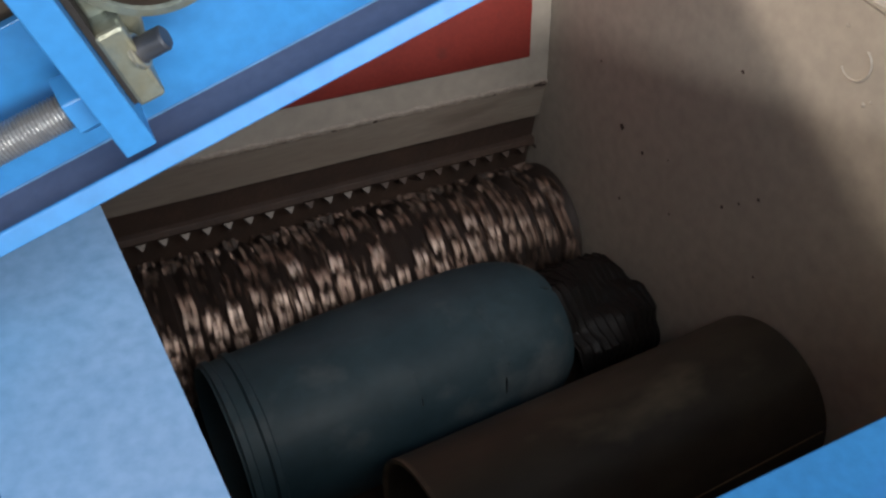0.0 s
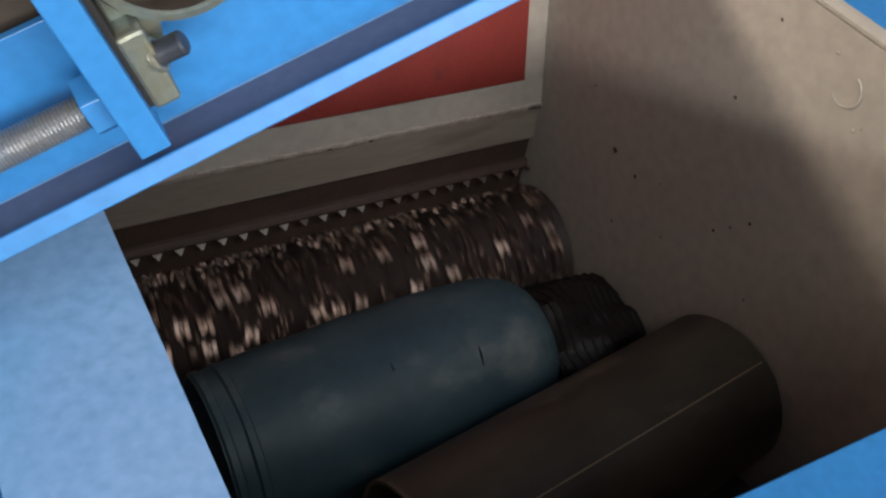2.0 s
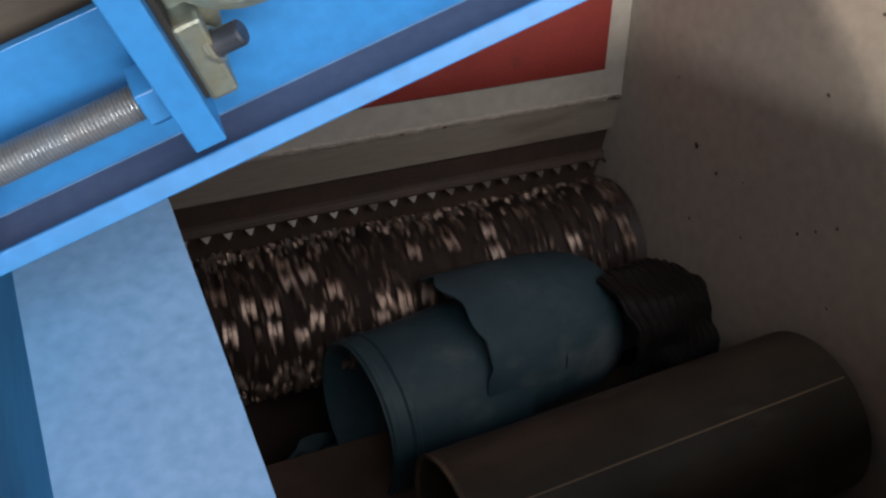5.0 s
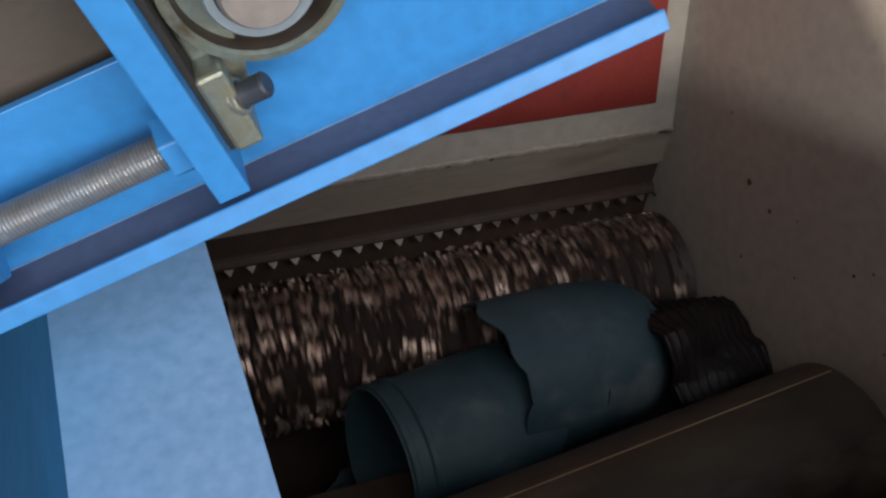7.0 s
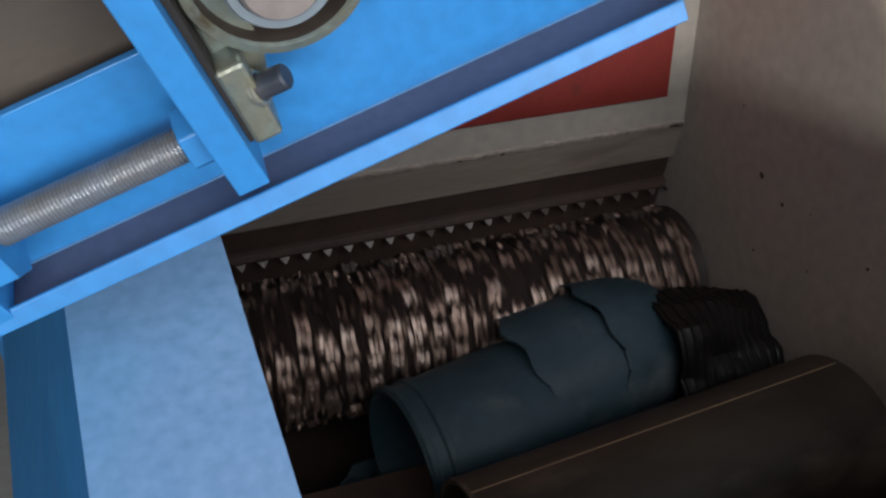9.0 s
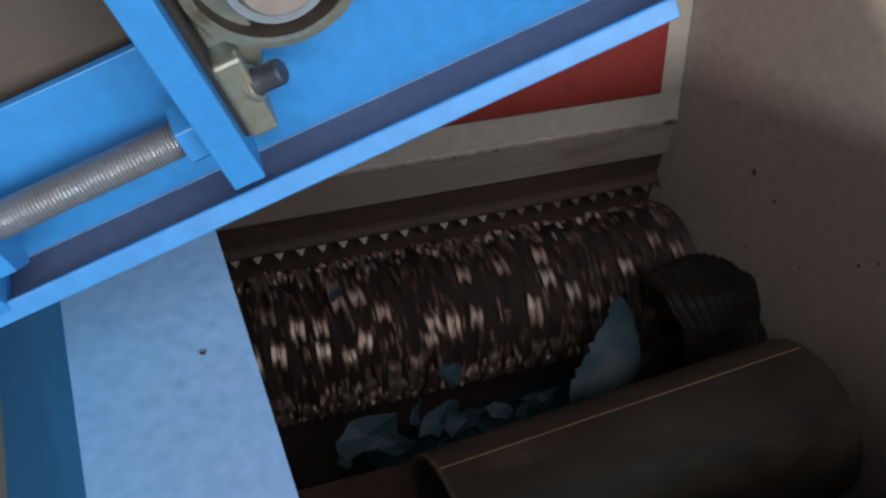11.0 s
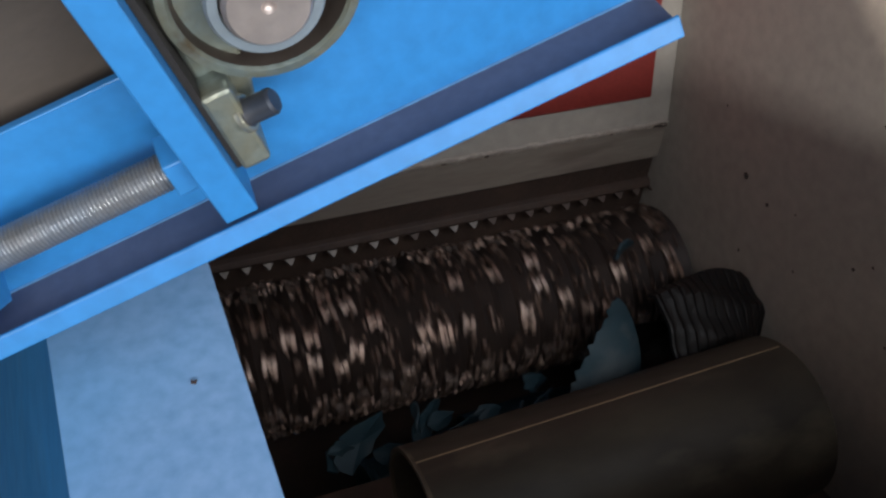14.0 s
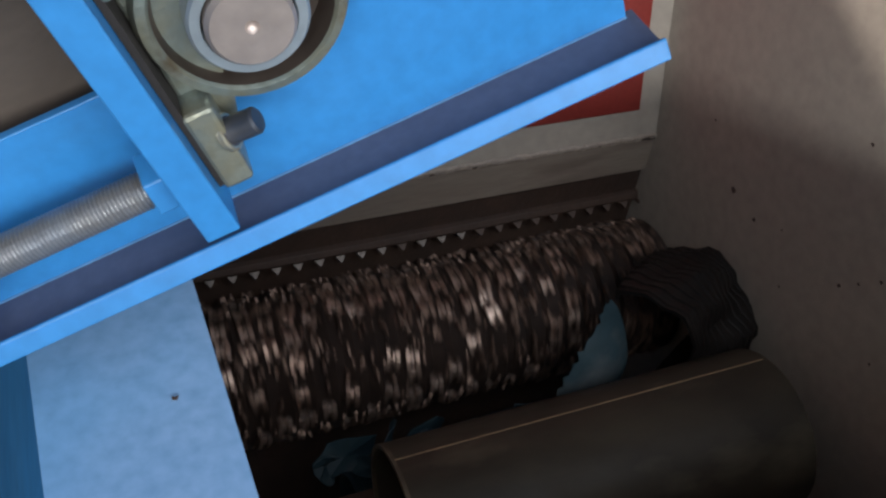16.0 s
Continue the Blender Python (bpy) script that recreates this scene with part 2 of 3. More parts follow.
# the rim's inner edge runs a little askew
bm = bmesh.new()
for (xa, za), (xb, zb), th in (((-1.173, ZR), (-1.0365, ZR), 0.006),):
    k = -0.055
    pts = [(xa, YN - 0.14), (xb, YN - 0.14), (xb, 0.4), (xa, 0.4)]
    lo = [bm.verts.new((x + k * (y + 1.04), y, ZR - th)) for x, y in pts]
    hi = [bm.verts.new((x + k * (y + 1.04), y, ZR)) for x, y in pts]
    for f in ((0, 1, 2, 3),):
        bm.faces.new([lo[i] for i in f][::-1])
        bm.faces.new([hi[i] for i in f])
    for i in range(4):
        bm.faces.new((lo[i], lo[(i + 1) % 4], hi[(i + 1) % 4], hi[i]))
rim = thing("rim_left", bm, RIM_BLUE, "worn blue painted rim of the hopper, pale sky sheen in its colour", "rim", kind="structure")
speck_bm = prism_bm([(-0.0026, -0.001), (0.001, -0.0022), (0.0028, 0.0014), (0.0, 0.0006), (-0.0022, 0.0018)], 0.0, 0.0012, "z")
chip = thing("chip", speck_bm, DENT, "small black chip lying on the blue rim", "chip")
chip.matrix_world = pose(-1.084, -0.859, ZR + 0.0003)
thing("side_left", prism_bm([(-1.160, ZR - 0.007), (-1.166, ZR - 0.007), (-1.47, 1.2), (-1.46, 1.2)], YN - 0.14, 0.4, "y"), MATT_BLUE, "blue painted flared side of the hopper", "machine body", kind="structure",
      turn=pose(0, 0, 0) @ Matrix(((1, -0.055, 0, -0.0572), (0, 1, 0, 0), (0, 0, 1, 0), (0, 0, 0, 1))))
thing("rim_front", box_bm(XL, 0.14, YN - 0.14, YN, ZR - 0.008, ZR - 0.001, 0.0015), BLUE, "bright blue painted front rim of the hopper", "rim", kind="structure")
thing("front_plate", box_bm(XL - 0.4, 0.14, YN - 0.14, YN - 0.13, 0.0, ZR - 0.012), BLUE, "blue painted machine front", "machine body", kind="structure")
lip = thing("rim_right", prism_bm([(0.0, 2.284), (0.0, 2.291), (0.016, 2.294), (0.016, 2.284)], YN, 0.1, "y", 0.001), BEIGE, "beige edge strip along the side wall", "rim", kind="structure")
thing("rim_right_flange", box_bm(0.017, 0.35, YN, 0.4, 2.272, 2.278, 0.001), BLUE, "blue painted flange outside the side wall", "rim", kind="structure")
thing("machine_side", box_bm(0.06, 0.34, YN - 0.12, 0.4, 0.0, 2.268), BLUE, "blue painted side box of the machine", "machine body", kind="structure")
thing("machine_back", box_bm(XL - 0.55, 0.055, 0.30, 0.4, 0.0, 1.9), BLUE, "blue painted back of the machine", "machine body", kind="structure")

# weld seam and bead across the back wall
random.seed(3)
bm = bmesh.new()
n = 150
prev = None
for i in range(n + 1):
    x = XL + (0.0 - XL) * i / n
    r = 0.005 * (0.8 + 0.5 * random.random())
    zz = 1.7 + 0.0015 * math.sin(i * 0.7) + 0.001 * random.random()
    ring = [bm.verts.new((x, 0.001 - r * math.sin(a), zz + 1.4 * r * math.cos(a))) for a in (0, 0.8, 1.57, 2.35, 3.14)]
    if prev:
        for k in range(4):
            bm.faces.new((prev[k], prev[k + 1], ring[k + 1], ring[k]))
    prev = ring
part("weld_seam", bm, WELD, wall_back, "uneven beige weld seam", True)
bm = bmesh.new()
for sx, w in ((-0.016, 0.018), (-0.030, 0.010), (-0.143, 0.004), (-0.30, 0.003), (-0.434, 0.008), (-0.53, 0.007), (-0.62, 0.003), (-0.78, 0.004)):
    k = 7
    vs = [bm.verts.new((sx + w * math.cos(6.283 * i / k) * (0.7 + 0.5 * random.random()), -0.0045, 1.699 + 0.35 * w * math.sin(6.283 * i / k))) for i in range(k)]
    bm.faces.new(vs)
part("burn_mark", bm, DENT, wall_back, "dark burnt gaps in the weld")
# red panel: a raised plate on the leaning wall
tilt = math.atan(LEAN)
bm = box_bm(-0.93, -0.054, -0.006, -0.0005, 0.071, 0.70, 0.002)
part("red_panel", bm, RED, wall_back, "red painted panel, scuffed", turn=pose(0, 0, 1.7, -math.degrees(tilt), 0, 0))

def speck(y, z, s, on, mat=DENT, raised=0.0012):
    bm = bmesh.new()
    k = 9
    vs = [bm.verts.new((-raised, y + s * math.cos(6.283 * i / k) * (0.7 + 0.5 * random.random()), z + s * math.sin(6.283 * i / k) * (0.6 + 0.5 * random.random()))) for i in range(k)]
    c = bm.verts.new((-raised - s * 0.3, y, z))
    for i in range(k):
        bm.faces.new((vs[i], vs[(i + 1) % k], c))
    return part("paint_chip", bm, mat, on)


side = bpy.data.objects["wall_right"]
for y, z, s in ((-0.273, 1.773, 0.008), (-0.35, 1.763, 0.005), (-0.577, 1.815, 0.004), (-0.64, 1.888, 0.004), (-0.607, 1.85, 0.003), (-0.504, 2.064, 0.004),
                (-0.528, 2.228, 0.0035), (-0.42, 1.80, 0.0025), (-0.16, 1.86, 0.003), (-0.70, 1.75, 0.003), (-0.33, 1.62, 0.004), (-0.47, 1.70, 0.003), (-0.81, 2.23, 0.003)):
    speck(y, z, s, side)
for y, z, s in ((-0.726, 2.155, 0.006), (-0.735, 2.165, 0.004), (-0.645, 2.24, 0.005), (-0.79, 2.20, 0.005), (-0.80, 2.205, 0.003)):
    speck(y, z, s, side, BEIGE)
ring = lathe_bm([(-0.0002, 0.024), (-0.0022, 0.025), (-0.0022, 0.027), (-0.0002, 0.0285)], "x", 28, 110, 320)
part("round_mark", ring, BEIGE, side, "pressed round mark in the paint", True, pose(0, -0.684, 2.2))

# ---- counter comb ----
comb = thing("comb_bar", prism_bm([(0.012, 1.535), (0.0, 1.533), (-0.006, 1.521), (-0.006, 1.515), (0.012, 1.505)], XL, 0.0, "x", 0.001),
             DARK_STEEL, "oily dark steel comb bar above the rotor", "comb bar")
PITCH = 0.0455
tooth_bm = prism_bm([(-0.0115, 0.0), (0.0115, 0.0), (0.002, -0.0150), (-0.002, -0.0150)], -0.004, 0.006, "y", 0.0008)
tooth_mesh = mesh_of("tooth", tooth_bm, KNIFE)
# the tenth tooth and the ten at the right take the darker steel
dark_tooth = tooth_mesh.copy()
dark_tooth.materials[0] = DARK_STEEL
for i in range(23):
    tooth = new("tooth", tooth_mesh if i < 13 and i != 9 else dark_tooth)
    tooth.parent = comb
    tooth.matrix_basis = pose(-0.859 + PITCH * (i - 3), -0.008, 1.518, -52, 0, 0)
tagged(comb, kind="")

# ---- rotor ----
RY, RZ, RR = -0.126, 1.352, 0.164
rotor = empty("rotor", "dark steel shredder rotor with rows of worn cutters", "rotor", pose(XL / 2, RY, RZ))
prof = [(-0.512, 0.05), (-0.512, RR - 0.006)]
x = -0.506
while x < 0.47:
    prof += [(x, RR - 0.006), (x + PITCH * 0.5, RR - 0.026)]
    x += PITCH
prof += [(0.512, RR - 0.006), (0.512, 0.05)]
part("core", lathe_bm(prof, "x", 40), ROTOR, rotor, "dark steel rotor body with vee grooves")
part("axle", lathe_bm([(-0.60, 0.0), (-0.60, 0.05), (0.60, 0.05), (0.60, 0.0)], "x", 24), DARK_STEEL, rotor, smooth=True)
bm = bmesh.new()
# a worn knife with three notched, crowned teeth; flanks coloured dark
for x0, x1, y0, y1, h in ((-0.0150, -0.0062, -0.016, 0.020, 0.005), (-0.0058, 0.0030, -0.009, 0.012, 0.002), (0.0035, 0.0135, -0.019, 0.015, 0.004)):
    prism_bm([(y0, -0.022), (y1 + 0.006, -0.022), (y1 + 0.006, -0.008), (y1, h - 0.004), (0.3 * y1, h), (y0, h - 0.002)], x0, x1, "x", 0.0012, bm)
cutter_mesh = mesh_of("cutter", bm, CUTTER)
cutter_mesh.materials.append(DIRT_AND_FLANK)
# outer faces stay bright, flanks darkened in colour so only the tops glint
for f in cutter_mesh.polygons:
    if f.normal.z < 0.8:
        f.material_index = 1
rnd = random.Random(4)


def wave(x):
    """The rows of cutters run in a wavy V round the rotor."""
    return 18 - abs(x) * 26 - x * 26 + 13 * math.sin(x * 13 + 1)


# crowded in two bands, sparse between them
for i in range(22):
    xx = -0.506 + PITCH * (i + 0.5)
    for j in range(22):
        a = j * 16.4 + rnd.uniform(-5, 5)
        if (a - 8 - wave(xx)) % 180 > 58 and rnd.random() < 0.7:
            continue
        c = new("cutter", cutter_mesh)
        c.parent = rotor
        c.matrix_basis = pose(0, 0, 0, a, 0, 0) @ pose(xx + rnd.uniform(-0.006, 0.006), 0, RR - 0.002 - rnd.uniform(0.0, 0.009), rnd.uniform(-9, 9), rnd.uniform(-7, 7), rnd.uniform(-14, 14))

# worn weld ridges and chips between the cutters, past counting
verts, faces = [], []
for k in range(2200):
    xx, a = rnd.uniform(-0.505, 0.505), rnd.uniform(0, 360)
    if ((a + 2 - wave(xx)) % 180) > 85 and rnd.random() < 0.55:
        continue
    w, l, hgt = rnd.uniform(0.002, 0.005), rnd.uniform(0.005, 0.014), rnd.uniform(0.0, 0.008)
    m = pose(0, 0, 0, a, 0, 0) @ pose(xx, 0, RR - 0.006, rnd.uniform(-12, 12), rnd.uniform(-10, 10), rnd.uniform(-20, 20))
    base = len(verts)
    verts += [tuple(m @ Vector(v)) for v in ((-w, -l, -0.006), (w, -l, -0.006), (w, l, -0.006), (-w, l, -0.006), (-w * 0.6, -l * 0.7, hgt), (w * 0.6, -l * 0.7, hgt), (w * 0.5, l * 0.6, hgt - 0.001), (-w * 0.5, l * 0.6, hgt - 0.001))]
    faces += [tuple(base + i for i in f) for f in ((4, 5, 6, 7), (0, 1, 5, 4), (1, 2, 6, 5), (2, 3, 7, 6), (3, 0, 4, 7))]
chips_mesh = bpy.data.meshes.new("weld_wear")
chips_mesh.from_pydata(verts, [], faces)
chips_mesh.materials.append(WEAR)
chips = tagged(new("weld_wear", chips_mesh), "worn brown steel ridges between the cutters", kind="stuff")
chips.parent = rotor

# ---- brown tube lying in the hopper ----
TR = 0.151
tube = empty("tube", "dark brown open-ended tube with a pale seam", "tube", pose(-0.38, -0.778, 1.536))
part("shell", lathe_bm([(-0.355, TR - 0.006), (-0.355, TR), (0.355, TR), (0.355, TR - 0.006)], "x", 64, closed=True), CARDBOARD, tube, smooth=True)
part("cut_edge", lathe_bm([(-0.3575, TR - 0.007), (-0.3575, TR + 0.0005), (-0.3505, TR + 0.0008), (-0.3505, TR - 0.007)], "x", 64, closed=True), FRAY, tube, "paler frayed cut edge", True)
part("seam", box_bm(-0.352, 0.345, -0.0012, 0.0012, TR - 0.001, TR + 0.0012), SEAM, tube, "thin pale seam line")

# ---- blue plastic drum, in torn pieces ----
drum = empty("plastic_drum", "blue plastic drum, torn open by the rotor", "drum", pose(-0.66, -0.50, 1.53))
DR, DL = 0.168, 0.335


def drum_r(d):
    """Radius along the drum: a bead by the open end, a belly, a rounded closed end."""
    q = (d + DL) / (2 * DL)
    r = DR * (0.90 + 0.10 * math.sin(math.pi * min(max(q * 0.95 + 0.03, 0), 1)))
    if q > 0.86:
        r *= math.sqrt(max(1 - ((q - 0.86) / 0.17) ** 2, 0.0)) * 0.45 + 0.55
    return r


def drum_piece(name, d0, d1, a0, a1, label="", steps=14, jag=0.0, keep=None):
    outer, inner = [], []
    for i in range(steps + 1):
        d = d0 + (d1 - d0) * i / steps
        outer.append((d, drum_r(d)))
        inner.append((d, drum_r(d) - 0.004))
    bm = lathe_bm(outer + inner[::-1], "x", max(int((a1 - a0) / 7), 4), a0, a1, closed=True)
    if keep:
        gone = []
        for f in bm.faces:
            c = f.calc_center_median()
            if not keep((c.x - d0) / (d1 - d0), (math.degrees(math.atan2(c.z, c.y)) % 360 - a0) / (a1 - a0)):
                gone.append(f)
        bmesh.ops.delete(bm, geom=gone, context="FACES")
        # pull the torn edge smooth but uneven
        rim_verts = {v for e in bm.edges if e.is_boundary for v in e.verts}
        moved = {v: sum((e.other_vert(v).co for e in v.link_edges if e.is_boundary), Vector()) / max(sum(e.is_boundary for e in v.link_edges), 1) for v in rim_verts}
        for v, co in moved.items():
            v.co = v.co.lerp(co, 0.9 + 0.25 * noise.noise(v.co * 25))
    for v in bm.verts:
        a = math.atan2(v.co.z, v.co.y)
        if jag and abs(v.co.x - d1) < 0.001 and d1 < 0.3:
            v.co.x += jag * (math.sin(3 * a + 1) + 0.6 * math.sin(9 * a))
        if jag and abs(v.co.x - d0) < 0.001 and d0 > -0.3:
            v.co.x += jag * (math.sin(3 * a + 1) + 0.6 * math.sin(9 * a))
        s = 1 + 0.02 * noise.noise(v.co * 9) + 0.008 * noise.noise(v.co * 30)
        v.co.y *= s
        v.co.z *= s
    return part(name, bm, DRUM, drum, label, True)


left_half = drum_piece("left_shell", -DL, -0.03, 0, 360, "torn half of the drum with the open end", jag=0.014)
middle = drum_piece("middle_shell", -0.03, 0.15, 0, 360, "crumpled middle of the drum", jag=0.014)
right_half = drum_piece("end_shell", 0.15, DL, 215, 455, "closed end of the drum", jag=0.014)
# the flap tears slantwise in two
flap = drum_piece("flap", 0.15, DL, 95, 215, "torn flap of the drum wall", jag=0.014, keep=lambda u, v: v > 0.46 - 0.5 * u)
corner_flap = drum_piece("corner_flap", 0.15, DL, 95, 215, "corner torn off the flap", jag=0.014, keep=lambda u, v: v <= 0.46 - 0.5 * u)
for d in (-DL + 0.012, -DL + 0.05):
    r = drum_r(d)
    part("bead", lathe_bm([(d - 0.010, r - 0.002), (d - 0.006, r + 0.005), (d + 0.006, r + 0.005), (d + 0.010, r - 0.002)], "x", 48, closed=True), DRUM, left_half, "moulded bead round the open end", True)
part("end_cap", lathe_bm([(DL - 0.004, 0.0), (DL - 0.002, drum_r(DL) * 0.8), (DL - 0.008, drum_r(DL) - 0.002)], "x", 40), DRUM, right_half, "closed rounded end", True)

# ---- feed conveyor ----
CA = 20.56
conv = empty("feed_conveyor", "blue painted inclined belt conveyor with a take-up bearing", "conveyor", pose(-0.786, -0.884, 2.603, 0, -CA, 0))
# in conveyor space: x runs up the slope, -y towards the viewer, z across
FAR = -7.39
part("web", prism_bm([(FAR, 0.0), (0.0, 0.0), (-0.005, 0.34), (-0.262, 0.34), (-0.262, 0.0985), (FAR, 0.0985)], 0.0, 0.006, "y", 0.0008), BLUE, conv, "bright blue side plate")
part("flange", box_bm(FAR, 0.0065, -0.0345, 0.006, -0.0065, 0.0, 0.0012), DUSTY_SHADED, conv, "lower flange, dusty grey-blue with shade in its colour")
part("flange_edge", prism_bm([(-0.0425, -0.0062), (-0.035, -0.0068), (-0.035, 0.0058), (-0.0375, 0.0058)], FAR, 0.0067, "x", 0.0012), BLUE, conv, "turned-up flange edge")
part("far_web", box_bm(FAR, 0.0, 0.62, 0.626, 0.0, 0.0985, 0.0008), BLUE, conv)
part("cross_bar", box_bm(-0.2715, -0.2525, -0.054, -0.0005, 0.0245, 0.33, 0.0012), BLUE, conv, "blue flat bar that holds the take-up screw")
# black strip fills the gap, its shade put into the colour
part("gasket", box_bm(-0.2522, -0.2485, -0.040, -0.0005, 0.045, 0.31), GAP_SHADE, conv, "black strip for the shaded gap behind the bearing")
# thin strip carries the corner's highlight as a paler blue
part("corner_bead", box_bm(FAR, 0.0, -0.0010, -0.0001, 0.0001, 0.0010), PALE, conv, "pale highlight line painted in the flange corner")
# bearing
BU, BW = -0.1978, 0.1276
hous = part("bearing_housing", lathe_bm([(-0.001, 0.052), (-0.024, 0.0515), (-0.030, 0.049), (-0.031, 0.0445), (-0.029, 0.043)], "y", 56, closed=False),
            CAST, conv, "cast bearing housing, yellow zinc", True, pose(BU, 0, BW))
part("bearing_seal", lathe_bm([(-0.0285, 0.0435), (-0.022, 0.041), (-0.012, 0.0405), (-0.010, 0.034), (-0.014, 0.030), (-0.014, 0.0255)], "y", 48), SEAL, conv, "dark oily bearing seal", True, pose(BU, 0, BW))
part("inner_ring", lathe_bm([(-0.010, 0.0285), (-0.040, 0.0285), (-0.042, 0.027), (-0.042, 0.0225), (-0.040, 0.0218)], "y", 48), RING, conv, "grey bearing inner ring", True, pose(BU, 0, BW))
sh = part("shaft", lathe_bm([(0.1, 0.0212), (-0.045, 0.0212), (-0.0475, 0.0192), (-0.0475, 0.0035), (-0.043, 0.0)], "y", 48), STEEL, conv, "turned steel shaft end with a centre hole", True, pose(BU, 0, BW))
part("side_plate", prism_bm([(-0.2485, 0.048), (-0.232, 0.050), (-0.222, 0.085), (-0.222, 0.17), (-0.232, 0.205), (-0.2485, 0.207)], -0.022, -0.0005, "y", 0.002), CAST, conv, "cast web of the bearing")
for name, w0, w1 in (("lug", 0.0415, 0.0935), ("lug", 0.162, 0.214)):
    part(name, box_bm(-0.2500, -0.2335, -0.041, -0.001, w0, w1, 0.0025), CAST, conv, "cast slide lug, yellow zinc")
part("grease_bolt", lathe_bm([(0.0, 0.0), (0.0, 0.0088), (0.003, 0.0088), (0.0035, 0.0072), (0.0185, 0.0072), (0.0198, 0.0060), (0.0198, 0.0)], "x", 20), BOLT, conv, "dull steel bolt end", True,
     pose(-0.2355, -0.034, 0.0705, 0, -12, -18))
part("bolt_collar", lathe_bm([(0.0, 0.0), (0.0, 0.0105), (0.0025, 0.0105), (0.0032, 0.0095), (0.0032, 0.0)], "x", 24), ZINC, conv, "bright zinc collar under the bolt end", True,
     pose(-0.2355, -0.034, 0.0705, 0, -12, -18))
bm = prism_bm([(0.019 * math.cos(radians(60 * i + 20)), 0.019 * math.sin(radians(60 * i + 20))) for i in range(6)], -0.2855, -0.2705, "x", 0.001)
part("hex_nut", bm, BLUE, conv, "blue painted hexagon nut", turn=pose(0, -0.025, 0.053))
prof = [(-0.45, 0.0)]
x = -0.45
while x < -0.283:
    prof += [(x, 0.0092), (x + 0.0010, 0.0108), (x + 0.0013, 0.0108)]
    x += 0.0023
prof.append((-0.275, 0.0093))
part("take_up_screw", lathe_bm(prof, "x", 20), ROD, conv, "threaded zinc-plated take-up screw", turn=pose(0, -0.025, 0.0515))
bm = prism_bm([(0.022 * math.cos(radians(60 * i + 25)), 0.022 * math.sin(radians(60 * i + 25))) for i in range(6)], -0.425, -0.400, "x", 0.001)
part("lock_nut", bm, BLUE, conv, "large blue nut at the screw's end", turn=pose(0, -0.028, 0.042))
part("screw_bracket", box_bm(-0.45, -0.4255, -0.040, -0.0005, 0.0005, 0.075, 0.001), BLUE, conv)
# belt with raised side edge, and head drum
part("belt", prism_bm([(FAR, 0.215), (-0.19, 0.215), (-0.15, 0.205), (-0.115, 0.17), (-0.105, 0.1276), (-0.115, 0.085), (-0.15, 0.05), (-0.19, 0.04), (FAR, 0.04)], 0.022, 0.60, "y", 0.006),
     BELT, conv, "dusty brown conveyor belt", True)

# ---- loose scraps ----
# a black ribbed hose end tumbling beside the rotor
def hose_wave(d, a):
    return 1 + 0.15 * math.sin(2 * a + 7 * d) + 0.08 * math.sin(5 * a + 14 * d) + 0.04 * math.sin(11 * a - 30 * d)


hose = empty("hose_scrap", "black ribbed rubber hose end, torn, beside the rotor", "hose", pose(-0.12, -0.45, 1.44))
wall = [(-0.09 + i * 0.015, 0.128 - 1.2 * (-0.09 + i * 0.015) ** 2) for i in range(16)]
part("wall", lathe_bm(wall + [(d, r - 0.008) for d, r in wall[::-1]], "x", 26, 20, 262, closed=True, wobble=hose_wave), RUBBER, hose, "black rubber wall, torn open", True)
for i in range(11):
    d = -0.08 + i * 0.02
    r = 0.128 - 1.2 * d * d
    part("rib", lathe_bm([(d - 0.006, r - 0.002), (d - 0.003, r + 0.003), (d + 0.003, r + 0.003), (d + 0.006, r - 0.002)], "x", 26, 22, 258, closed=True, wobble=hose_wave), RUBBER, hose, smooth=True)


def shard_bm(seed, size):
    """A bent, jagged scrap of drum wall."""
    rnd = random.Random(seed)
    bm = bmesh.new()
    n = 13
    curl = rnd.uniform(2.0, 6.0)
    top, low = [], []
    for i in range(n):
        a = 6.283 * i / n
        r = size * rnd.uniform(0.6, 1.1)
        x, y = 1.7 * r * math.cos(a), r * math.sin(a)
        z = curl * y * y + 0.4 * x * y / size
        top.append(bm.verts.new((x, y, z + 0.002)))
        low.append(bm.verts.new((x, y, z - 0.002)))
    ct, cl = bm.verts.new((0, 0, 0.004)), bm.verts.new((0, 0, 0.0))
    for i in range(n):
        k = (i + 1) % n
        bm.faces.new((top[i], top[k], ct))
        bm.faces.new((low[k], low[i], cl))
        bm.faces.new((low[i], low[k], top[k], top[i]))
    bmesh.ops.recalc_face_normals(bm, faces=bm.faces)
    return bm


shards = []
for i, (x, y, z, s, rx, rz) in enumerate(((-0.81, -0.36, 1.36, 0.075, 40, 10), (-0.75, -0.385, 1.35, 0.05, 60, -30), (-0.66, -0.37, 1.37, 0.06, 50, 20), (-0.67, -0.43, 1.345, 0.022, 10, 50),
                                          (-0.60, -0.38, 1.37, 0.05, 70, 5), (-0.53, -0.385, 1.37, 0.035, 35, -20), (-0.48, -0.40, 1.37, 0.03, 60, 40), (-0.70, -0.35, 1.39, 0.04, 80, 60),
                                          (-0.86, -0.39, 1.34, 0.03, 30, 80), (-0.42, -0.39, 1.39, 0.03, 55, 15))):
    o = thing("drum_scrap", shard_bm(i + 11, s * 0.6), DRUM, "jagged blue plastic scrap of the drum", "scrap", group="scraps of the drum")
    o.matrix_world = pose(x, y, z, rx, 0, rz)
    shards.append((o, x, y, z - 0.042, rx, rz))


flying = []
